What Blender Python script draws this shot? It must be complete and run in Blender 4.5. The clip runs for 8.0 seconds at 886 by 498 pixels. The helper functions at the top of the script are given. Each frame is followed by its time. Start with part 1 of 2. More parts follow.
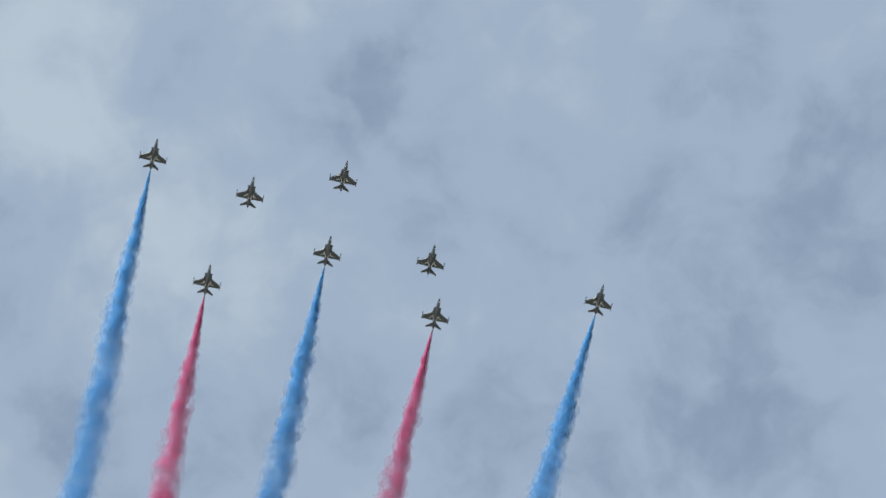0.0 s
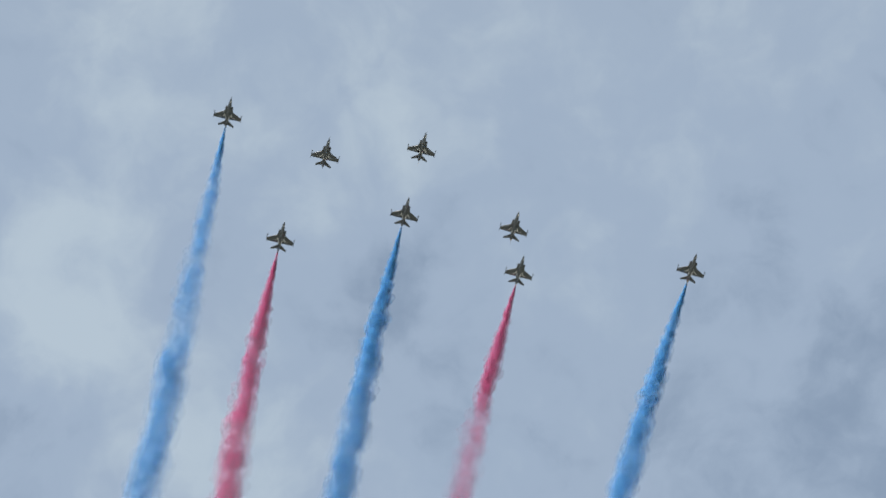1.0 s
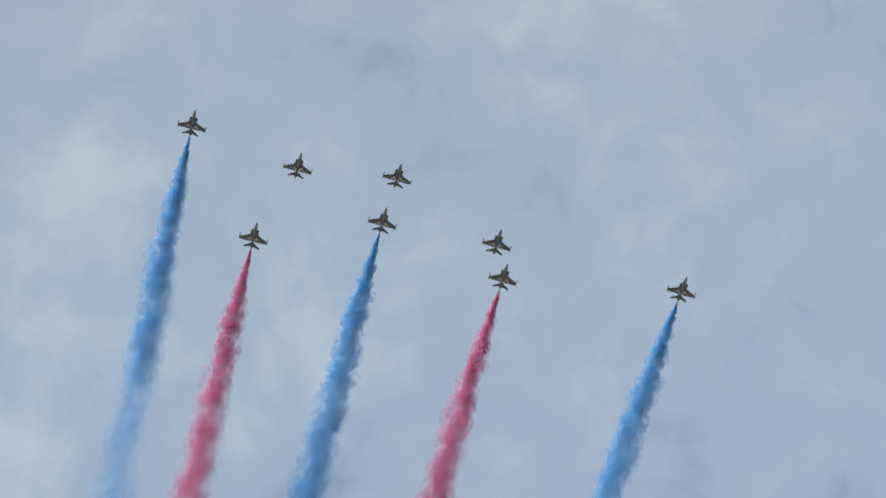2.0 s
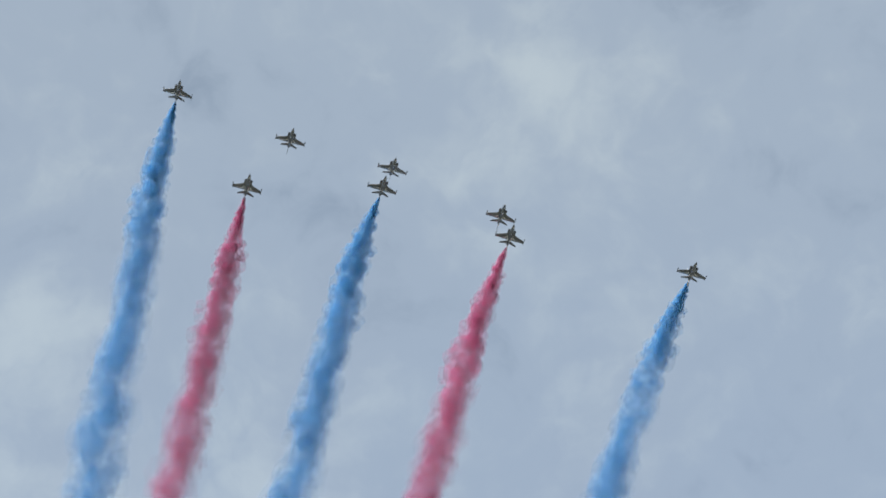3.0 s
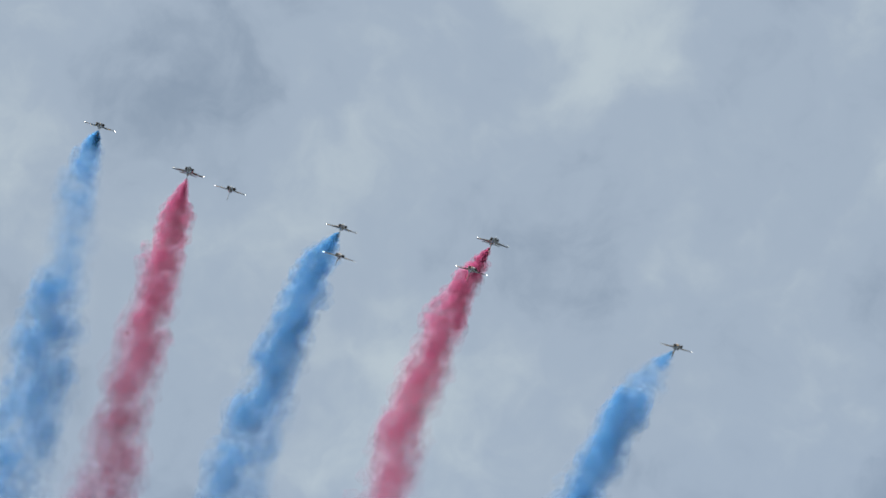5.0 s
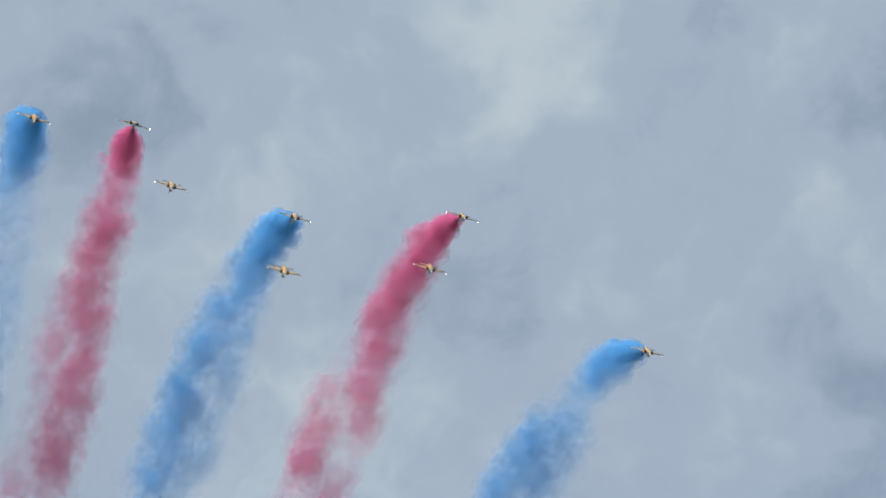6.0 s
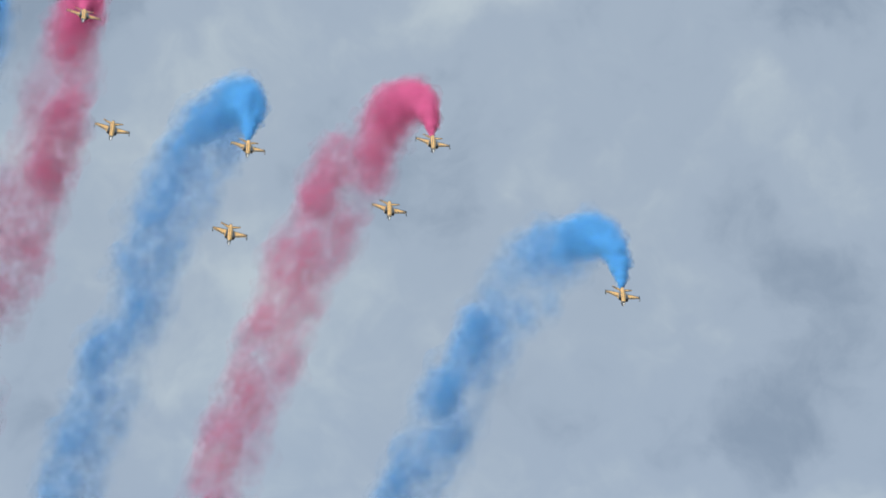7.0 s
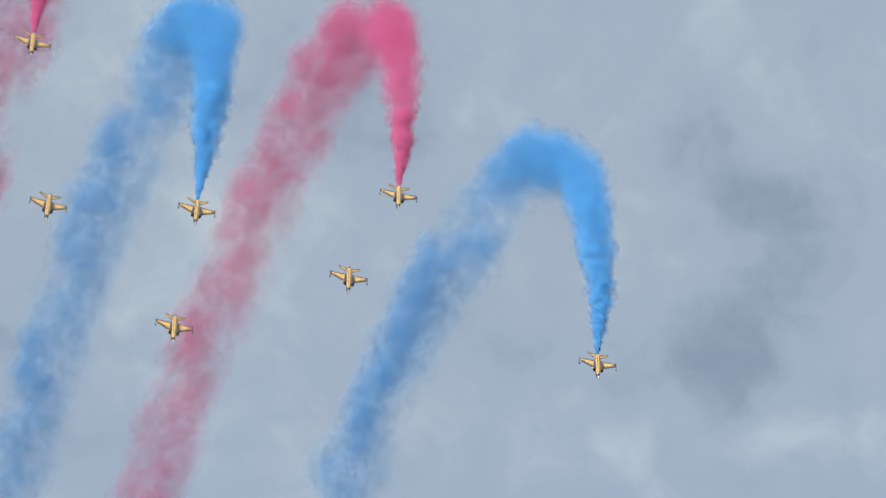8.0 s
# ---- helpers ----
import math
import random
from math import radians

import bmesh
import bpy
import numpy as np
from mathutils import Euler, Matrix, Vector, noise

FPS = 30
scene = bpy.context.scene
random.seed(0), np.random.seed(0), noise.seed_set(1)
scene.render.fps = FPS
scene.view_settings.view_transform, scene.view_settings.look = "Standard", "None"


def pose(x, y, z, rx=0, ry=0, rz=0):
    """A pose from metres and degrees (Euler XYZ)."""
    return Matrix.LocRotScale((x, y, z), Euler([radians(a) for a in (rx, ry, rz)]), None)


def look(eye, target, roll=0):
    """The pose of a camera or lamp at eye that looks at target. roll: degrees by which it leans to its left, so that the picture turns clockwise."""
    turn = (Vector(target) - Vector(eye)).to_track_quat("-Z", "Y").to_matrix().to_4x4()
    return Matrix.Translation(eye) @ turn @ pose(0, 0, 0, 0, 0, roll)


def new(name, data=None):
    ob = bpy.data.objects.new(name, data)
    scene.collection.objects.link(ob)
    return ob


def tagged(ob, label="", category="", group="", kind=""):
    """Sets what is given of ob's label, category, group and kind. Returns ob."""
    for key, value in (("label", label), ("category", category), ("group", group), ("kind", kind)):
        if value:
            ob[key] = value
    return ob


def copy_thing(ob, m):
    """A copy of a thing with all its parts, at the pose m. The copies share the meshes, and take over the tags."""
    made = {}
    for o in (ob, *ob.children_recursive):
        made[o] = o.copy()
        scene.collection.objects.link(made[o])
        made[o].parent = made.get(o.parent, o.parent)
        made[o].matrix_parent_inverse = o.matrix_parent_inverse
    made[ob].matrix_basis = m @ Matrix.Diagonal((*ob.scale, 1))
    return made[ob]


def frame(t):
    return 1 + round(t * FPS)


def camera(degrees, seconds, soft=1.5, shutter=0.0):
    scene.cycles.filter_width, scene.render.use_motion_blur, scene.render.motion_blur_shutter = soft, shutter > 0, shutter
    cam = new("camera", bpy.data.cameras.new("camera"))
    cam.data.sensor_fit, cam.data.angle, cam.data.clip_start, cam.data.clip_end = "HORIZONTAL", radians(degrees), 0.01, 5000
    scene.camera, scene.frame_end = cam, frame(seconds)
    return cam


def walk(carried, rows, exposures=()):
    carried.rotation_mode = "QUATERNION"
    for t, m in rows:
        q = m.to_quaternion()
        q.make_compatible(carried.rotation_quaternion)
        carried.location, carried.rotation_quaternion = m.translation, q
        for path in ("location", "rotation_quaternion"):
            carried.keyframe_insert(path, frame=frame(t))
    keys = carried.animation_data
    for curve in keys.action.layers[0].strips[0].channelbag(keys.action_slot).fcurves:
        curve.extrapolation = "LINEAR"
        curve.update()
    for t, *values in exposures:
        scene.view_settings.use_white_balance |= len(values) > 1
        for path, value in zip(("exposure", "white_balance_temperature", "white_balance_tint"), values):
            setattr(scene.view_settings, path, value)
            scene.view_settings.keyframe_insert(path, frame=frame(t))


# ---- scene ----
# A display team of eight jets goes over the top of a loop and dives towards a camera that stands on the airfield.
EYE = Vector((0.0, 0.0, 1.7))

# Seconds, heading to the right of north and elevation of the camera, in degrees
PAN = [
    (0.0, 0.0, 25.482), (0.5, 0.089, 26.751), (1.0, -0.202, 27.312), (1.5, 0.193, 28.134), (2.0, 0.611, 29.295),
    (2.2, 0.768, 29.685), (3.3, 1.366, 30.925), (3.5, 1.538, 31.147), (4.0, 1.921, 31.771), (4.5, 2.229, 32.568),
    (5.0, 2.634, 33.275), (5.2, 2.83, 33.545), (6.3, 3.742, 33.537), (6.5, 3.897, 33.566), (7.0, 4.151, 32.531),
    (7.5, 4.381, 32.086), (8.0, 4.623, 31.87),
]


def bearing(az, el):
    """The unit vector towards a heading and an elevation, in degrees."""
    a, e = radians(az), radians(el)
    return Vector((math.sin(a) * math.cos(e), math.cos(a) * math.cos(e), math.sin(e)))


cam = camera(7.849, 8.0, soft=1.7)
walk(cam, [(t, look(EYE, EYE + 100 * bearing(az, el))) for t, az, el in PAN])

# ---- world and sun ----
SUN_ELEVATION, SUN_HEADING = 42.0, 230.0

# Lighter and darker patches of the cloud deck: heading, elevation, radius in degrees, strength
LIGHT_CLOUDS = [
    (-4.05, 26.6, 0.65, 0.8), (-3.13, 25.47, 0.55, 0.3), (-1.96, 24.99, 0.6, 0.2), (-0.02, 25.5, 0.7, 0.15),
    (-4.0, 28.97, 0.65, 0.5), (-3.23, 29.8, 0.6, 0.5), (-3.88, 27.08, 0.75, 0.6), (2.2, 29.54, 0.4, 0.25),
    (-2.75, 29.78, 0.5, 0.6), (2.38, 29.85, 0.45, 0.15), (1.72, 34.03, 0.55, 0.6), (2.92, 32.32, 0.6, 0.5), (1.9, 32.0, 0.6, 0.4),
    (-2.16, 34.25, 0.45, 0.4), (4.65, 35.24, 0.75, 0.5), (6.76, 31.99, 0.45, 0.4), (4.61, 35.47, 0.55, 0.15),
    (8.77, 30.31, 0.65, 0.6), (6.95, 31.55, 0.45, 0.25),
    (-3.6, 28.0, 0.6, 0.4), (0.3, 32.0, 0.7, 0.4), (0.9, 31.2, 0.6, 0.5),
]
DARK_CLOUDS = [
    (-1.09, 27.1, 0.5, 0.35), (-0.64, 26.61, 0.55, 0.28), (-2.49, 26.84, 0.35, 0.4), (3.39, 24.46, 0.75, 0.35),
    (-0.79, 24.15, 0.35, 0.5), (-3.86, 24.0, 0.45, 0.5), (-3.03, 28.87, 0.25, 0.6), (-0.28, 26.74, 0.55, 0.2),
    (-3.15, 29.45, 0.25, 0.4), (-2.84, 30.48, 0.4, 0.5), (3.7, 32.95, 0.4, 0.1), (4.2, 33.4, 0.4, 0.1), (-1.5, 26.0, 0.5, 0.3),
    (7.63, 30.99, 0.4, 1.0), (8.3, 32.05, 0.55, 1.0), (5.65, 30.87, 0.4, 0.3), (7.65, 34.82, 0.55, 0.35),
    (7.38, 33.08, 0.5, 0.7), (7.08, 30.62, 0.4, 0.5), (6.08, 30.87, 0.5, 0.4),
]


def link(tree, a, b):
    tree.links.new(a, b)


def value_node(tree, op, a, b=None, c=None):
    """A Math node; numbers become constants and sockets are linked."""
    n = tree.nodes.new("ShaderNodeMath")
    n.operation = op
    for k, v in enumerate((a, b, c)):
        if v is None:
            continue
        if isinstance(v, (int, float)):
            n.inputs[k].default_value = v
        else:
            link(tree, v, n.inputs[k])
    return n.outputs[0]


def vector_node(tree, op, a, b=None, scale=None):
    n = tree.nodes.new("ShaderNodeVectorMath")
    n.operation = op
    for k, v in enumerate((a, b)):
        if v is None:
            continue
        if isinstance(v, (tuple, Vector)):
            n.inputs[k].default_value = tuple(v)
        else:
            link(tree, v, n.inputs[k])
    if scale is not None:
        n.inputs["Scale"].default_value = scale
    return n.outputs["Value"] if op in ("DISTANCE", "LENGTH", "DOT_PRODUCT") else n.outputs[0]


def noise_node(tree, vector, scale, detail=4.0, rough=0.55, distortion=0.0):
    n = tree.nodes.new("ShaderNodeTexNoise")
    n.inputs["Scale"].default_value, n.inputs["Detail"].default_value = scale, detail
    n.inputs["Roughness"].default_value, n.inputs["Distortion"].default_value = rough, distortion
    if vector is not None:
        link(tree, vector, n.inputs["Vector"])
    return n


def ramp_node(tree, fac, low, high, a=0.0, b=1.0):
    """Smooth step of fac from low..high to a..b."""
    n = tree.nodes.new("ShaderNodeMapRange")
    n.interpolation_type = "SMOOTHSTEP"
    for key, v in (("From Min", low), ("From Max", high), ("To Min", a), ("To Max", b)):
        n.inputs[key].default_value = v
    link(tree, fac, n.inputs["Value"])
    return n.outputs["Result"]


def mix_node(tree, fac, a, b):
    n = tree.nodes.new("ShaderNodeMix")
    n.data_type = "RGBA"
    for s, v in ((n.inputs[0], fac), (n.inputs[6], a), (n.inputs[7], b)):
        if isinstance(v, (int, float)):
            s.default_value = v
        elif isinstance(v, tuple):
            s.default_value = (*v, 1)
        else:
            link(tree, v, s)
    return n.outputs[2]


def build_world():
    world = bpy.data.worlds.new("overcast_sky")
    world.use_nodes = True
    scene.world = world
    t = world.node_tree
    t.nodes.clear()
    out, back = t.nodes.new("ShaderNodeOutputWorld"), t.nodes.new("ShaderNodeBackground")
    link(t, back.outputs[0], out.inputs[0])
    way = t.nodes.new("ShaderNodeTexCoord").outputs["Generated"]
    # ragged edges: the direction is stirred by fine noise
    stir = noise_node(t, way, 34.0, 5.0, 0.52)
    push = vector_node(t, "SUBTRACT", stir.outputs["Color"], (0.5, 0.5, 0.5))
    push = vector_node(t, "SCALE", push, scale=0.022)
    bent = vector_node(t, "ADD", way, push)
    broad = noise_node(t, bent, 26.0, 4.0, 0.5, 0.1).outputs["Fac"]
    fine = noise_node(t, bent, 95.0, 5.0, 0.55, 0.2).outputs["Fac"]
    tone = value_node(t, "MULTIPLY_ADD", broad, 1.5, -0.295)
    tone = value_node(t, "MULTIPLY_ADD", fine, 0.8, value_node(t, "SUBTRACT", tone, 0.4))
    for clouds, sign in ((LIGHT_CLOUDS, 0.46), (DARK_CLOUDS, -0.36)):
        for az, el, r, power in clouds:
            gap = vector_node(t, "DISTANCE", bent, bearing(az, el))
            tone = value_node(t, "ADD", tone, ramp_node(t, gap, 0.0, radians(r) * 2.0, sign * power, 0.0))
    ramp = t.nodes.new("ShaderNodeValToRGB")
    ramp.color_ramp.interpolation = "EASE"
    e = ramp.color_ramp.elements
    e[0].position, e[0].color = 0.0, (0.255, 0.335, 0.455, 1)
    e[1].position, e[1].color = 1.0, (0.485, 0.58, 0.67, 1)
    mid = e.new(0.45)
    mid.color = (0.362, 0.453, 0.582, 1)
    link(t, tone, ramp.inputs[0])
    sky = t.nodes.new("ShaderNodeTexSky")
    sky.sky_type, sky.sun_disc = "NISHITA", False
    sky.sun_elevation, sky.sun_rotation = radians(SUN_ELEVATION), radians(SUN_HEADING)
    thin = vector_node(t, "SCALE", sky.outputs[0], scale=0.1)
    # the deck is greyer where it is higher and thicker
    high = t.nodes.new("ShaderNodeSeparateXYZ")
    link(t, bent, high.inputs[0])
    grey = t.nodes.new("ShaderNodeMix")
    grey.data_type, grey.blend_type = "RGBA", "MULTIPLY"
    link(t, ramp_node(t, high.outputs["Z"], 0.46, 0.55), grey.inputs[0])
    link(t, ramp.outputs[0], grey.inputs[6])
    grey.inputs[7].default_value = (1.05, 1.02, 0.97, 1)
    link(t, mix_node(t, 0.94, thin, grey.outputs[2]), back.inputs["Color"])
    back.inputs["Strength"].default_value = 1.0


build_world()
sun = new("sun", bpy.data.lights.new("sun", "SUN"))
sun.data.energy, sun.data.angle, sun.data.color = 4.9, radians(25.0), (1.0, 0.955, 0.89)
sun.matrix_world = look(3000 * bearing(SUN_HEADING, SUN_ELEVATION), (0, 0, 0))
scene.cycles.transparent_max_bounces = 1024


# ---- materials ----
def material(name):
    m = bpy.data.materials.new(name)
    m.use_nodes = True
    t = m.node_tree
    return m, t, t.nodes["Principled BSDF"]


def paint(name, colour, rough, metal=0.0, wear=0.12):
    """Gloss paint with slight fading and panel grime."""
    m, t, p = material(name)
    at = t.nodes.new("ShaderNodeTexCoord").outputs["Object"]
    big = noise_node(t, at, 0.9, 4.0).outputs["Fac"]
    small = noise_node(t, at, 14.0, 3.0).outputs["Fac"]
    dull = tuple(c * (1 - 2.2 * wear) for c in colour)
    fac = value_node(t, "MULTIPLY_ADD", small, 0.35, value_node(t, "MULTIPLY", big, 0.65))
    link(t, mix_node(t, ramp_node(t, fac, 0.35, 0.65), dull, colour), p.inputs["Base Color"])
    link(t, ramp_node(t, small, 0.3, 0.7, rough * 0.85, rough * 1.2), p.inputs["Roughness"])
    p.inputs["Metallic"].default_value = metal
    bump = t.nodes.new("ShaderNodeBump")
    bump.inputs["Strength"].default_value, bump.inputs["Distance"].default_value = 0.08, 0.01
    link(t, small, bump.inputs["Height"])
    link(t, bump.outputs[0], p.inputs["Normal"])
    return m


BLACK = paint("black_gloss_paint", (0.072, 0.082, 0.085), 0.3)
GOLD = paint("golden_yellow_paint", (0.88, 0.54, 0.19), 0.4)
WHITE = paint("white_gloss_paint", (0.80, 0.80, 0.78), 0.35, wear=0.05)
STEEL = paint("burnt_steel", (0.16, 0.15, 0.14), 0.38, metal=0.9)
MOUTH_SHADE = paint("intake_shade", (0.03, 0.03, 0.032), 0.7)
GLASS, _t, _p = material("smoked_canopy_glass")
_p.inputs["Base Color"].default_value = (0.05, 0.06, 0.065, 1)
_p.inputs["Roughness"].default_value, _p.inputs["Coat Weight"].default_value = 0.08, 1.0
LENS, _t, _p = material("wingtip_light_lens")
_p.inputs["Base Color"].default_value = (0.9, 0.9, 0.88, 1)
_p.inputs["Roughness"].default_value = 0.15
_p.inputs["Emission Color"].default_value, _p.inputs["Emission Strength"].default_value = (1, 0.98, 0.92, 1), 9.0


def grass_material():
    m, t, p = material("dry_airfield_grass")
    at = t.nodes.new("ShaderNodeTexCoord").outputs["Object"]
    big, small = noise_node(t, at, 0.012, 5.0).outputs["Fac"], noise_node(t, at, 2.5, 6.0).outputs["Fac"]
    green = mix_node(t, ramp_node(t, big, 0.35, 0.65), (0.30, 0.30, 0.25), (0.36, 0.355, 0.30))
    link(t, mix_node(t, ramp_node(t, small, 0.3, 0.7, 0.0, 0.6), green, (0.22, 0.225, 0.18)), p.inputs["Base Color"])
    p.inputs["Roughness"].default_value = 0.95
    bump = t.nodes.new("ShaderNodeBump")
    bump.inputs["Strength"].default_value, bump.inputs["Distance"].default_value = 0.5, 0.05
    link(t, small, bump.inputs["Height"])
    link(t, bump.outputs[0], p.inputs["Normal"])
    return m


def smoke_material(name, colour, thin_spots):
    """Coloured smoke: puffs that let some light past, thinner in wisps and where the smoke oil ran low.
    thin_spots: place, radius in metres and how much of the density is missing."""
    m = bpy.data.materials.new(name)
    m.use_nodes = True
    t = m.node_tree
    t.nodes.clear()
    out = t.nodes.new("ShaderNodeOutputMaterial")
    place = t.nodes.new("ShaderNodeNewGeometry").outputs["Position"]
    lumps = noise_node(t, place, 0.16, 4.0, 0.6).outputs["Fac"]
    wisps = noise_node(t, place, 0.55, 4.0, 0.6, 0.4).outputs["Fac"]
    dense = value_node(t, "MULTIPLY_ADD", ramp_node(t, lumps, 0.38, 0.62), 0.6, value_node(t, "MULTIPLY", ramp_node(t, wisps, 0.34, 0.66), 0.5))
    dense = value_node(t, "MULTIPLY_ADD", dense, 0.85, 0.5)
    for spot, radius, missing in thin_spots:
        gap = vector_node(t, "DISTANCE", place, spot)
        dense = value_node(t, "MULTIPLY", dense, ramp_node(t, gap, radius * 0.7, radius * 1.25, 1 - missing, 1.0))
    info = t.nodes.new("ShaderNodeObjectInfo")
    alpha = value_node(t, "MULTIPLY", dense, info.outputs["Alpha"])
    alpha = value_node(t, "MINIMUM", alpha, 0.97)
    tint = mix_node(t, ramp_node(t, lumps, 0.3, 0.7), tuple(c * 0.9 for c in colour), colour)
    soft, through_light, mix = t.nodes.new("ShaderNodeBsdfDiffuse"), t.nodes.new("ShaderNodeBsdfTranslucent"), t.nodes.new("ShaderNodeMixShader")
    link(t, tint, soft.inputs[0]), link(t, tint, through_light.inputs[0])
    mix.inputs[0].default_value = 0.08
    # drops scatter light to all sides, so the lumps shade far less than a hard skin would
    skin = t.nodes.new("ShaderNodeNewGeometry").outputs["Normal"]
    even = vector_node(t, "NORMALIZE", vector_node(t, "ADD", vector_node(t, "SCALE", skin, scale=0.25), (-0.4, -0.75, 0.08)))
    link(t, even, soft.inputs["Normal"]), link(t, even, through_light.inputs["Normal"])
    link(t, soft.outputs[0], mix.inputs[1]), link(t, through_light.outputs[0], mix.inputs[2])
    clear, body = t.nodes.new("ShaderNodeBsdfTransparent"), t.nodes.new("ShaderNodeMixShader")
    link(t, alpha, body.inputs[0])
    link(t, clear.outputs[0], body.inputs[1]), link(t, mix.outputs[0], body.inputs[2])
    link(t, body.outputs[0], out.inputs[0])
    return m


# ---- flight paths ----
# Each jet's heading and elevation from the camera, in degrees, as polynomials of (t - 4) / 4, highest power first,
# how far it flies ahead of the main row, in metres, and the colour of its smoke.
JETS = [
    ((-0.1513, 0.1719, 0.3264, -0.195, -0.6749, 1.0998, -1.28), (0.346, 0.5233, -1.0906, -2.1441, -3.2183, 4.7254, 33.3689), 0.0, "blue"),
    ((0.253, -0.0118, -0.4067, -0.2621, -0.4346, 1.553, -0.4378), (0.1534, 0.2773, -0.7093, -1.6723, -2.7851, 5.595, 32.7396), 0.0, "red"),
    ((0.3067, 0.1021, -0.5449, -0.4967, -0.4809, 1.5843, 0.0133), (0.4425, 0.4626, -1.09, -1.8194, -3.1811, 4.449, 32.9006), 22.0, ""),
    ((0.3671, 0.0678, -0.6647, -0.5302, -0.328, 2.0462, 1.0797), (0.2745, 0.2987, -0.7501, -1.5781, -3.2433, 4.6265, 32.5335), 0.0, "blue"),
    ((0.4058, 0.1257, -0.6913, -0.5057, -0.4094, 1.7857, 1.1247), (0.5055, 0.498, -1.2465, -1.7936, -3.1183, 3.7897, 32.4855), 22.0, ""),
    ((0.4961, 0.1508, -0.8404, -0.6198, -0.2716, 2.3447, 2.3807), (0.2965, 0.4142, -0.735, -1.7192, -3.3009, 4.3988, 32.2266), 22.0, ""),
    ((0.4967, 0.0799, -0.9737, -0.5993, -0.004, 2.6295, 2.5268), (0.6332, 0.7533, -1.3583, -2.3562, -2.8951, 5.3051, 32.236), 0.0, "red"),
    ((0.5142, 0.0278, -0.9602, -0.4064, -0.1049, 2.7226, 4.4285), (0.4717, 0.3268, -1.0557, -1.4614, -3.0893, 4.0248, 31.5935), 0.0, "blue"),
]


def poly(c, u):
    v = 0.0
    for k in c:
        v = v * u + k
    return v


def place_of(jet, t):
    """Where a jet is at t seconds; before the clip it flies straight on its first course."""
    az, el, ahead, _ = jet
    if t < 0:
        a, b = place_of(jet, 0.0), place_of(jet, 0.6)
        return a + (b - a) * (t / 0.6)
    u = (t - 4) / 4
    far = 2245 - 50.5 * t - 3.68 * t * t - ahead
    return EYE + far * bearing(poly(az, u), poly(el, u))


def course_of(jet, t):
    return (place_of(jet, t + 0.05) - place_of(jet, t - 0.05)).normalized()


def tilt_of(t):
    """How far the wings lean in the sight of the camera, in degrees."""
    return float(np.interp(t, (0, 2, 4, 6, 8), (11.5, 14.0, 16.0, 15.5, 14.0)))


def attitude_of(jet, t):
    """The pose of a jet: nose along y, right wing along x, canopy along z."""
    at, nose = place_of(jet, t), course_of(jet, t)
    sight = (at - EYE).normalized()
    right = sight.cross(Vector((0, 0, 1))).normalized()
    up = right.cross(sight)
    lean = radians(tilt_of(t))
    wing = right * math.cos(lean) - up * math.sin(lean)
    wing = (wing - nose * wing.dot(nose)).normalized()
    top = wing.cross(nose)
    m = Matrix((wing, nose, top)).transposed().to_4x4()
    return Matrix.Translation(at) @ m @ pose(0, 0, 0, float(np.interp(t, (0, 1.5, 3.5, 5, 6.5, 8), (2, 3, 9, 10, 7.5, 9))))  # angle of attack


# ---- ground ----
def part(name, bm, materials, parent=None, label="", smooth=True):
    """One mesh object out of bm, under parent."""
    mesh = bpy.data.meshes.new(name)
    for f in bm.faces:
        f.smooth = smooth
    bm.to_mesh(mesh)
    bm.free()
    for m in materials if isinstance(materials, (list, tuple)) else (materials,):
        mesh.materials.append(m)
    ob = new(name, mesh)
    if parent is not None:
        ob.parent = parent
    if label:
        tagged(ob, label)
    return ob


def build_ground():
    bm = bmesh.new()
    bmesh.ops.create_grid(bm, x_segments=60, y_segments=60, size=6000)
    for v in bm.verts:
        r = v.co.length
        v.co.z = 6.0 * noise.noise(v.co * 0.0012) * min(1.0, max(0.0, (r - 300) / 900))
    ob = part("ground", bm, grass_material())
    tagged(ob, "flat dry straw-coloured grass of an airfield", "ground", kind="structure")


build_ground()


# ---- jets ----
def loft(bm, rings, closed=True, caps=True):
    """Joins rings of equal count into a skin."""
    made = [[bm.verts.new(p) for p in ring] for ring in rings]
    n = len(made[0])
    for a, b in zip(made, made[1:]):
        for k in range(n if closed else n - 1):
            bm.faces.new((a[k], a[(k + 1) % n], b[(k + 1) % n], b[k]))
    if caps:
        bm.faces.new(list(reversed(made[0])))
        bm.faces.new(made[-1])
    bmesh.ops.recalc_face_normals(bm, faces=bm.faces)
    return made


def oval(y, w, top, bottom, n=20, power=0.85, x=0.0):
    """A rounded cross-section at y."""
    ring, mid, half = [], (top + bottom) / 2, (top - bottom) / 2
    for k in range(n):
        a = 2 * math.pi * k / n
        c, s = math.cos(a), math.sin(a)
        ring.append((x + w * math.copysign(abs(c) ** power, c), y, mid + half * math.copysign(abs(s) ** power, s)))
    return ring


def belly_gold(bm, level=-0.15, front=1.6):
    """Second material for the faces that look down, behind the black nose."""
    bm.normal_update()
    for f in bm.faces:
        f.material_index = 1 if f.normal.z < level and f.calc_center_median().y < front else 0


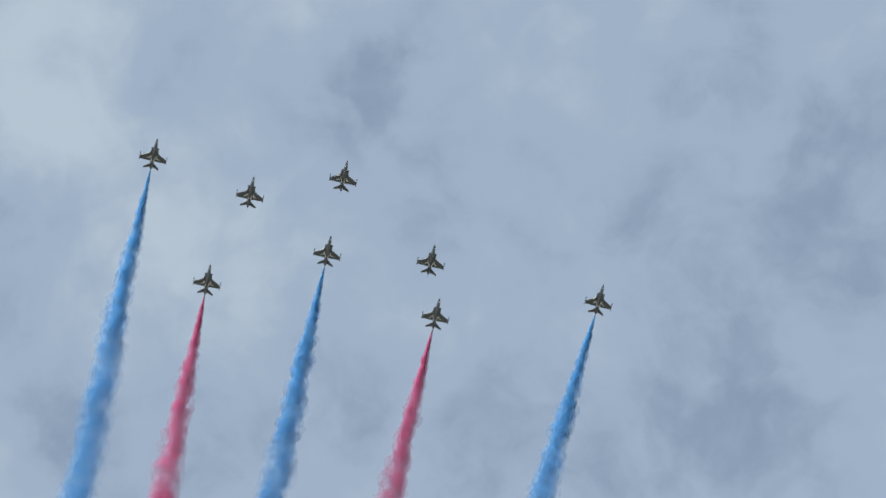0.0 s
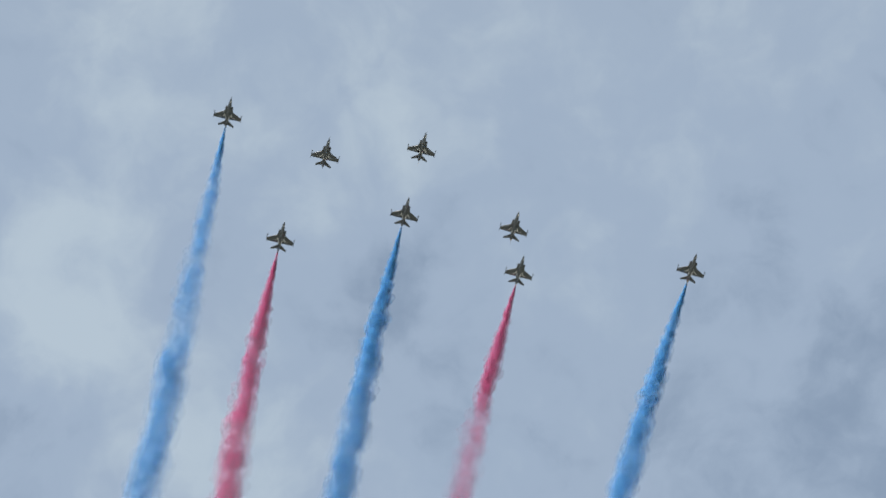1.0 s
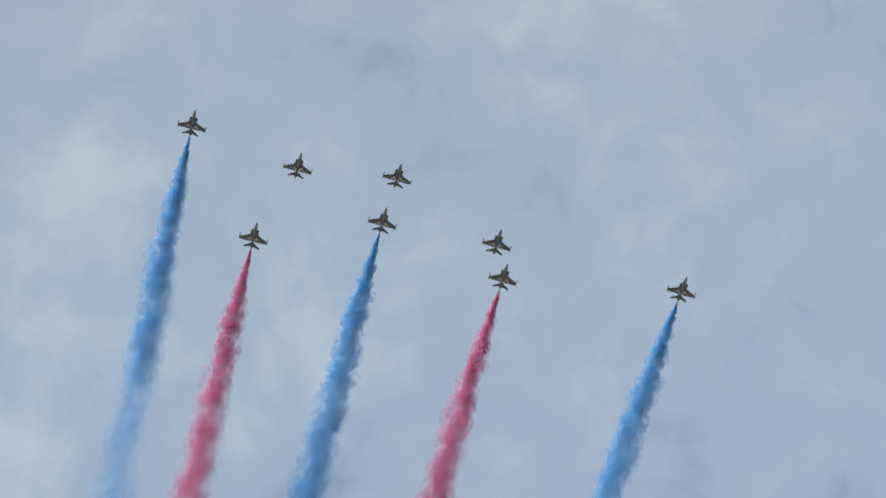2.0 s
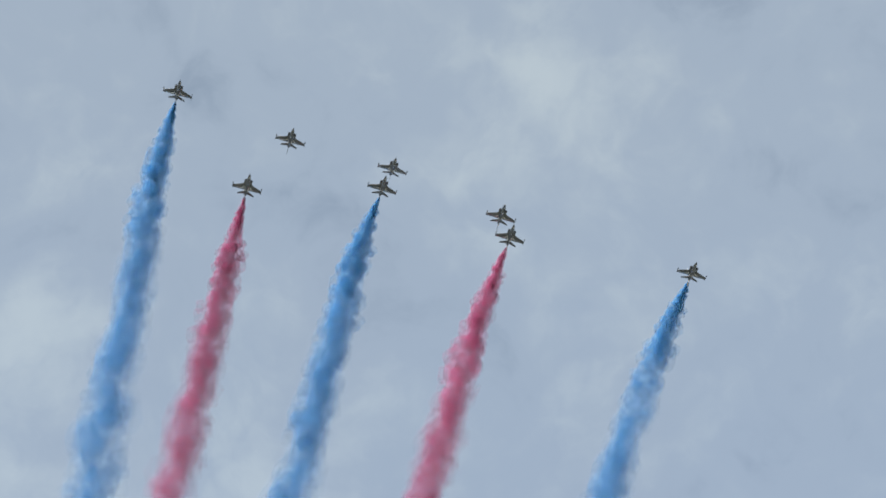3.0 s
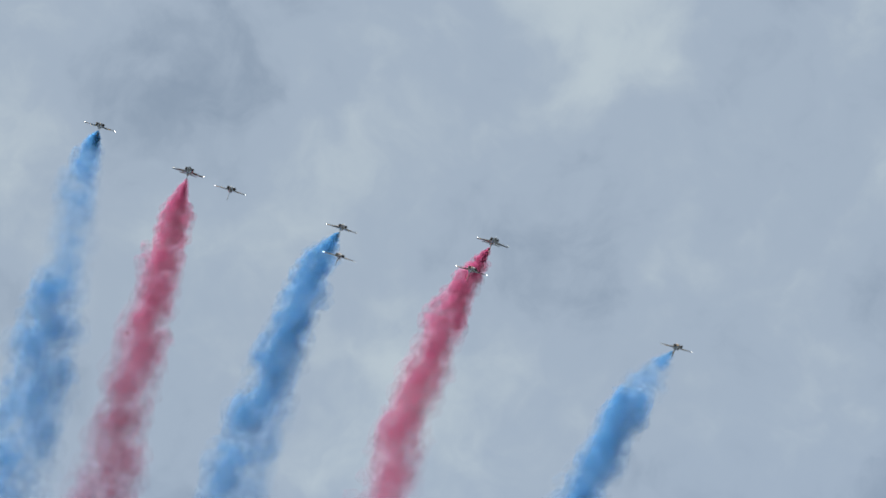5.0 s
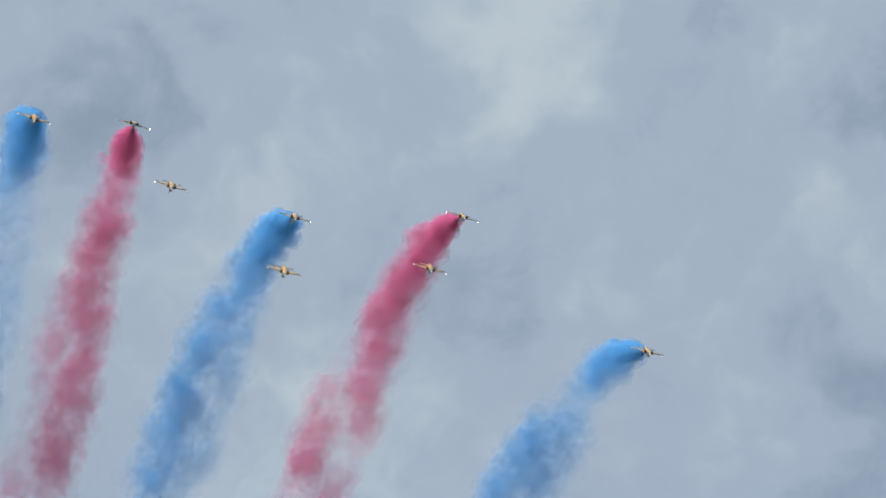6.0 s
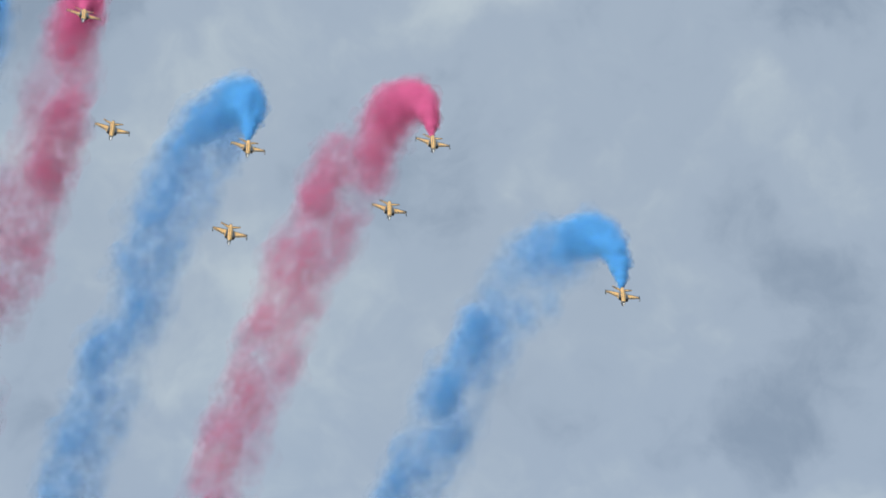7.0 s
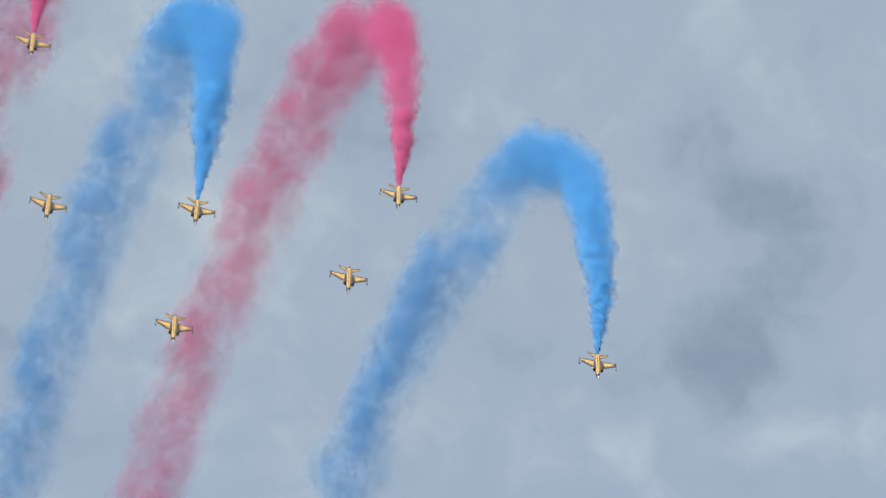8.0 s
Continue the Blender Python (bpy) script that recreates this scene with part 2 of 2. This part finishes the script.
BODY = [(6.05, 0.06, -0.05, -0.2), (5.6, 0.21, 0.07, -0.36), (4.8, 0.38, 0.2, -0.52), (3.9, 0.5, 0.32, -0.64), (3.0, 0.6, 0.42, -0.7),
        (2.0, 0.7, 0.52, -0.76), (0.8, 0.78, 0.6, -0.8), (-0.8, 0.82, 0.64, -0.82), (-2.4, 0.76, 0.6, -0.78),
        (-3.8, 0.63, 0.52, -0.68), (-5.0, 0.53, 0.44, -0.56), (-5.7, 0.5, 0.4, -0.5)]


def body_width(y):
    ys, ws = [b[0] for b in BODY][::-1], [b[1] for b in BODY][::-1]
    return float(np.interp(y, ys, ws))


def body_bottom(y):
    ys, zs = [b[0] for b in BODY][::-1], [b[3] for b in BODY][::-1]
    return float(np.interp(y, ys, zs))


def blade(bm, root, tip, along, thick_root, thick_tip):
    """A wing-like surface: root and tip are (span place, leading y, trailing y); along maps (span, y, thickness) to a point."""
    rings = []
    for k in range(6):
        s = k / 5
        at, lead, trail = (root[i] + (tip[i] - root[i]) * s for i in range(3))
        th, ring = thick_root + (thick_tip - thick_root) * s, []
        for f, h in ((0, 0), (0.08, 0.55), (0.3, 1), (0.6, 0.8), (1, 0.08), (1, -0.08), (0.6, -0.8), (0.3, -1), (0.08, -0.55)):
            ring.append(along(at, lead + (trail - lead) * f, h * th / 2))
        rings.append(ring)
    loft(bm, rings)


def patch(bm, corners, thick=0.02):
    """A thin marking plate; corners are points on one surface."""
    low = [bm.verts.new(c) for c in corners]
    f = bm.faces.new(low)
    ext = bmesh.ops.extrude_face_region(bm, geom=[f])
    f.normal_update()
    for v in (g for g in ext["geom"] if isinstance(g, bmesh.types.BMVert)):
        v.co += f.normal * thick
    bmesh.ops.recalc_face_normals(bm, faces=bm.faces)


def build_jet():
    jet = new("jet_aircraft")
    # fuselage and radome
    bm = bmesh.new()
    loft(bm, [oval(*b) for b in BODY[2:]])
    belly_gold(bm, -0.72, 3.6)
    part("fuselage", bm, (BLACK, GOLD), jet)
    bm = bmesh.new()
    loft(bm, [oval(6.3, 0.02, -0.1, -0.14), oval(*BODY[0]), oval(5.6, 0.212, 0.072, -0.362), oval(4.8, 0.385, 0.205, -0.525)])
    part("radome", bm, BLACK, jet)
    bm = bmesh.new()
    bmesh.ops.create_cone(bm, segments=8, radius1=0.03, radius2=0.012, depth=0.6, cap_ends=True, matrix=pose(0, 6.5, -0.12, -90))
    part("pitot_probe", bm, STEEL, jet)
    # white plates; the upper one paints the canopy's sky reflection onto the nose
    for pts in (((0.06, 5.15, 0.2), (0.2, 5.0, 0.21), (0.24, 4.35, 0.3), (0.08, 4.45, 0.36)), ((-0.1, 6.05, -0.24), (-0.16, 4.9, -0.53), (0.16, 4.9, -0.53), (0.1, 6.05, -0.24))):
        bm = bmesh.new()
        patch(bm, pts, 0.03)
        part("nose_glint_mark", bm, WHITE, jet, smooth=False)
    # canopy
    bm = bmesh.new()
    loft(bm, [oval(4.35, 0.05, 0.3, 0.2), oval(4.0, 0.26, 0.58, 0.1), oval(3.4, 0.38, 0.85, 0.1), oval(2.7, 0.42, 1.02, 0.1),
              oval(2.0, 0.42, 1.06, 0.1), oval(1.2, 0.36, 0.96, 0.1), oval(0.4, 0.24, 0.78, 0.1)])
    canopy = part("canopy", bm, GLASS, jet, "dark tinted bubble canopy")
    for y, w, top in ((3.45, 0.385, 0.86), (2.0, 0.43, 1.08)):
        bm = bmesh.new()
        loft(bm, [oval(y + 0.05, w + 0.01, top, 0.1), oval(y - 0.05, w + 0.012, top + 0.015, 0.1)])
        part("canopy_frame", bm, BLACK, canopy)
    bm = bmesh.new()
    loft(bm, [oval(1.3, 0.34, 0.95, 0.3), oval(-0.6, 0.3, 0.86, 0.3), oval(-2.6, 0.22, 0.74, 0.3), oval(-4.6, 0.12, 0.55, 0.3)])
    part("spine", bm, BLACK, jet)
    # nozzle
    bm = bmesh.new()
    rings = [oval(-5.6, 0.49, 0.44, -0.54, power=1), oval(-6.0, 0.45, 0.4, -0.5, power=1), oval(-6.35, 0.37, 0.32, -0.42, power=1),
             oval(-6.33, 0.33, 0.28, -0.38, power=1), oval(-5.7, 0.36, 0.31, -0.41, power=1)]
    loft(bm, rings, caps=False)
    bm.faces.new([bm.verts.new(p) for p in oval(-5.72, 0.37, 0.32, -0.42, power=1)])
    part("nozzle", bm, STEEL, jet, "burnt steel exhaust nozzle")
    for side in (-1, 1):
        def flat(s, y, h, side=side):
            return (side * s, y, 0.12 + h)

        bm = bmesh.new()
        blade(bm, (0.55, 0.75, -3.15), (4.56, -1.75, -3.05), flat, 0.3, 0.1)
        belly_gold(bm, -0.05)
        wing = part("wing", bm, (BLACK, GOLD), jet)
        bm = bmesh.new()
        blade(bm, (0.45, 2.7, 0.0), (1.5, 0.5, -0.3), flat, 0.12, 0.1)
        belly_gold(bm, -0.05)
        part("leading_edge_strake", bm, (BLACK, GOLD), jet)
        # closed intake box; a dark plate on its front paints the mouth's shade
        bm = bmesh.new()
        loft(bm, [oval(1.95, 0.38, 0.1, -0.7, 16, 0.6, side * 0.94), oval(1.0, 0.4, 0.1, -0.74, 16, 0.6, side * 0.92),
                  oval(-0.6, 0.34, 0.12, -0.72, 16, 0.6, side * 0.86), oval(-2.6, 0.2, 0.12, -0.55, 16, 0.7, side * 0.78)])
        intake = part("air_intake", bm, BLACK, jet)
        bm = bmesh.new()
        loft(bm, [oval(1.97, 0.34, 0.06, -0.66, 16, 0.6, side * 0.94), oval(1.93, 0.34, 0.06, -0.66, 16, 0.6, side * 0.94)])
        part("intake_mouth_shade", bm, MOUTH_SHADE, intake, "dark plate painted as the shade inside the intake mouth")
        # wingtip rail and lamp
        bm = bmesh.new()
        loft(bm, [oval(y, r, 0.12 + r, 0.12 - r, 10, 1, side * 4.66) for y, r in ((-1.25, 0.05), (-1.35, 0.08), (-1.5, 0.09), (-3.3, 0.09), (-3.6, 0.05))])
        rail = part("wingtip_rail", bm, BLACK, wing)
        # the lamp sits deep in an added hood, which blocks it except from ahead
        bm = bmesh.new()
        loft(bm, [oval(y, r, 0.12 + r, 0.12 - r, 10, 1, side * 4.66) for y, r in ((-1.4, 0.12), (-0.4, 0.16), (-0.4, 0.14), (-1.3, 0.13))], caps=False)
        part("added_lamp_hood", bm, BLACK, wing)
        bm = bmesh.new()
        loft(bm, [oval(y, r, 0.12 + r, 0.12 - r, 10, 1, side * 4.66) for y, r in ((-1.35, 0.1), (-1.28, 0.125), (-1.22, 0.1))])
        part("wingtip_lamp", bm, LENS, wing, "small white wingtip lamp")
        # tailplane
        bm = bmesh.new()
        blade(bm, (0.4, -3.85, -5.65), (2.7, -5.85, -6.55), lambda s, y, h, side=side: (side * s, y, -0.05 + h), 0.16, 0.06)
        belly_gold(bm, -0.05)
        part("tailplane", bm, (BLACK, GOLD), jet)
        # white flashes on the upper side
        for corners in (((0.95, -0.6), (1.55, -1.95), (1.3, -2.0), (0.95, -1.3)), ((1.5, -1.85), (2.6, -2.2), (1.55, -2.1))):
            bm = bmesh.new()
            patch(bm, [(side * x, y, 0.3) for x, y in (corners if side > 0 else corners[::-1])][::-1])
            part("white_flash", bm, WHITE, wing, smooth=False)
        bm = bmesh.new()
        pts = [(0.3, -2.6, 0.6), (0.72, -1.0, 0.48), (0.72, -1.7, 0.48), (0.4, -3.4, 0.56)]
        patch(bm, [(side * x, y, z) for x, y, z in (pts if side > 0 else pts[::-1])][::-1], 0.03)
        part("white_flash", bm, WHITE, jet, smooth=False)
        # black feather marks under the wing
        for x in (1.6, 2.3, 3.0, 3.7):
            lead = 0.7 - 2.45 * (x - 0.7) / 3.86
            pts = [(x - 0.26, lead - 0.12), (x + 0.28, lead - 0.4), (x + 0.12, lead - 1.3)]
            bm = bmesh.new()
            patch(bm, [(side * a, b, -0.04) for a, b in (pts if side > 0 else pts[::-1])])
            part("feather_mark", bm, BLACK, wing, smooth=False)
        for pts in (((0.75, 0.62), (4.5, -1.76), (4.5, -2.05), (0.75, 0.15)), ((4.28, -1.7), (4.52, -1.8), (4.52, -3.0), (4.28, -3.0)),
                    ((0.95, -2.95), (4.5, -2.85), (4.5, -3.05), (0.95, -3.15))):
            bm = bmesh.new()
            patch(bm, [(side * a, b, -0.02) for a, b in (pts if side > 0 else pts[::-1])])
            part("black_edge", bm, BLACK, wing, smooth=False)
        for pts in (((0.62, -4.06), (2.69, -5.85), (2.69, -6.1), (0.62, -4.5)), ((0.62, -5.4), (2.69, -6.35), (2.69, -6.55), (0.62, -5.72))):
            bm = bmesh.new()
            patch(bm, [(side * a, b, -0.13) for a, b in (pts if side > 0 else pts[::-1])])
            part("black_edge", bm, BLACK, jet, smooth=False)
        # two dark lines along the belly
        bm = bmesh.new()
        ys = [3.6, 2.4, 1.2, 0, -1.2, -2.4, -3.6, -4.8]
        loft(bm, [[(side * 0.24 * min(1, body_width(y) / 0.7), y, body_bottom(y) - 0.02), (side * 0.36 * min(1, body_width(y) / 0.7), y, body_bottom(y) - 0.005),
                   (side * 0.36 * min(1, body_width(y) / 0.7), y, body_bottom(y) + 0.1), (side * 0.24 * min(1, body_width(y) / 0.7), y, body_bottom(y) + 0.1)] for y in ys])
        part("belly_line", bm, BLACK, jet)
    # fin and rudder
    bm = bmesh.new()
    blade(bm, (0.45, -1.7, -5.2), (2.95, -4.75, -6.0), lambda s, y, h: (h, y, s), 0.2, 0.07)
    fin = part("tail_fin", bm, BLACK, jet)
    bm = bmesh.new()
    blade(bm, (0.6, -5.24, -5.75), (2.6, -5.92, -6.3), lambda s, y, h: (h, y, s), 0.1, 0.05)
    part("rudder", bm, GOLD, fin, "golden yellow rudder")
    return jet


def jet_things():
    words = {"blue": "black and gold display jet trailing blue smoke", "red": "black and gold display jet trailing red smoke",
             "": "black and gold display jet flying without smoke"}
    first, made = build_jet(), []
    for k, jet in enumerate(JETS):
        ob = first if k == 0 else copy_thing(first, Matrix.Identity(4))
        made.append(tagged(ob, words[jet[3]], "jet aircraft", "display team formation"))
    return made


jets = jet_things()


# ---- smoke ----
def puff_mesh(name, seed, lobes, ring, small, large):
    """One billow of smoke, about one radius across, out of thin lobes that let light past; old smoke gathers round a hollow middle."""
    rnd = random.Random(seed)
    bm = bmesh.new()
    for k in range(lobes):
        a = rnd.uniform(0, 2 * math.pi)
        off = ring * rnd.gauss(1.0, 0.28)
        r = rnd.uniform(small, large)
        at = Vector((off * math.cos(a), rnd.gauss(0, 0.42 if lobes < 20 else 0.65), off * math.sin(a)))
        made = bmesh.ops.create_icosphere(bm, subdivisions=2, radius=1.0)
        shift, stretch = Vector((seed * 7.1, k * 3.3, 0)), rnd.uniform(0.8, 1.5 if lobes < 20 else 2.2)
        for v in made["verts"]:
            d = v.co.normalized()
            bulge = 1 + 0.45 * noise.noise(d * 1.5 + shift) + 0.25 * noise.noise(d * 3.6 - shift)
            d.y *= stretch
            v.co = at + d * r * bulge
    for f in bm.faces:
        f.smooth = True
    mesh = bpy.data.meshes.new(name)
    bm.to_mesh(mesh)
    bm.free()
    return mesh


FRESH = [puff_mesh("fresh_puff", 10 + k, 7, 0.36, 0.34, 0.58) for k in range(5)]
OLD = [puff_mesh("old_puff", 30 + k, 24, 0.5, 0.24, 0.5) for k in range(7)]
SPEED = 95.0
# When each smoke ran thin: start and end in seconds of emission, part of the density that is missing
THIN = {0: [(0.1, 0.85, 0.55), (3.7, 4.75, 0.7)], 1: [(4.95, 5.3, 0.65)], 3: [(4.2, 5.0, 0.3)],
        6: [(0.12, 0.5, 0.65), (6.9, 7.5, 0.35)], 7: [(4.45, 4.95, 0.78), (5.0, 5.42, 0.35), (2.0, 2.5, 0.35)]}
STRONG = {0: 0.0, 1: 1.0, 3: -1.0, 6: -0.7, 7: -0.8}  # which roll is the denser one: 1 to the right wing, -1 to the left
# metres by which the smoke slides towards the right wing over the top and in the dive
SLIP = {0: (-0.8, 0), 1: (0.4, 0.3), 3: (-1.4, 0.2), 6: (-0.5, 1.1), 7: (-0.3, 1.7)}
BREEZE = 2.2  # metres a second towards the east, from 5.2 s on
COLOURS = {"blue": (0.14, 0.50, 1.0), "red": (0.83, 0.18, 0.40)}
WASH = 0.24  # of its radius, by which the wings' downwash carries the smoke out of the loop


def spread(s):
    """Radius of the smoke s metres behind the nozzle."""
    return 0.2 + 8.6 * (1 - math.exp(-s / 62)) + 0.004 * s


def build_smoke(k, jet):
    colour = jet[3]
    spots = []
    for a, b, missing in THIN.get(k, ()):
        n = max(1, round((b - a) / 0.3))
        for i in range(n):
            t0, t1 = a + (b - a) * i / n, a + (b - a) * (i + 1) / n
            spots.append((place_of(jet, (t0 + t1) / 2) - 7 * course_of(jet, (t0 + t1) / 2), 0.62 * SPEED * (t1 - t0), missing))
    mat = smoke_material(colour + "_smoke", COLOURS[colour], spots)
    trail = tagged(new("smoke_trail"), "billowing " + colour + " smoke trail behind a jet", "smoke trail", "smoke trails")
    rnd, s, pieces = random.Random(100 + k), 0.2, []
    fresh, old = [], []
    for source, mine in ((FRESH, fresh), (OLD, old)):
        for mesh in source:
            mesh = mesh.copy()
            mesh.materials.append(mat)
            mine.append(mesh)
    while s < 580:
        r = spread(s)
        young = s < 70
        # old smoke parts into two rolls, one of them thinner
        roll = 0 if s < 80 else rnd.choice((-1, 1))
        ob = new("smoke_puff", rnd.choice(fresh if young else old))
        ob.parent = trail
        size = r * (0.84 if young else 0.8) * rnd.uniform(0.92, 1.1)
        ob.scale = (size, size * 1.15, size)
        density = float(np.interp(s, (0, 15, 69, 70, 120, 300, 620), (0.22, 0.13, 0.076, 0.038, 0.029, 0.0195, 0.015)))
        density *= 1.0 if colour == "blue" else 0.88
        density *= 1 + 0.3 * roll * STRONG[k] * min(1.0, (s - 80) / 80)
        ob.color = (1, 1, 1, density)
        a, off = 2.39996 * len(pieces) + rnd.uniform(-0.3, 0.3), math.sqrt((len(pieces) * 0.618034 + rnd.uniform(0, 0.15)) % 1.0)
        side = Vector((off * math.cos(a), 0, off * math.sin(a)))
        side.x = side.x if not roll else 0.5 * side.x + 0.8 * roll * min(1.0, (s - 80) / 120)
        pieces.append((ob, s, side, rnd.uniform(0, 2 * math.pi)))
        s += r * (0.36 if young else 0.38)
    return jet, pieces, SLIP[k]


smokes = [build_smoke(k, jet) for k, jet in enumerate(JETS) if jet[3]]


# ---- movement ----
def puff_pose(jet, t, s, side, turn, drift, now):
    """The pose of a puff, s metres behind the nozzle, that left it at t seconds. Slow flight over the top scatters the smoke wider."""
    nose, top = course_of(jet, t), attitude_of(jet, max(t, 0.0)).to_3x3().col[2]
    wing = nose.cross(top).normalized()
    m = Matrix((wing, nose, wing.cross(nose))).transposed()
    slow = float(np.interp(t, (0.5, 2.5, 3.6, 5.0, 6.3, 8.0), (0.0, 0.8, 1.25, 1.05, 0.38, 0.25)))
    r = spread(s)
    calm = 0.08 + 0.22 * min(1.0, s / 60) + 0.1 * min(1.0, s / 200)
    wide = r * (calm + 0.82 * slow * math.exp(-s / 160))
    slip = float(np.interp(t, (1.6, 2.8, 5.0, 5.6, 6.2, 7.0), (0, drift[0], drift[0], 0, 0.6 * drift[1], drift[1]))) * min(1.0, s / 30)
    at = place_of(jet, t) - nose * 6.4 + m @ Vector((side.x * wide + slip, 0, side.z * r * calm - WASH * r))
    at.x += BREEZE * max(0.0, now - max(t, 5.2))
    return Matrix.Translation(at) @ m.to_4x4() @ Matrix.Rotation(turn, 4, "Y")


def motions():
    for ob, jet in zip(jets, JETS):
        walk(ob, [(k * 0.25, attitude_of(jet, k * 0.25)) for k in range(33)])
    for jet, pieces, drift in smokes:
        for ob, s, side, turn in pieces:
            walk(ob, [(k * 0.5, puff_pose(jet, k * 0.5 - s / SPEED, s, side, turn, drift, k * 0.5)) for k in range(17)])


motions()
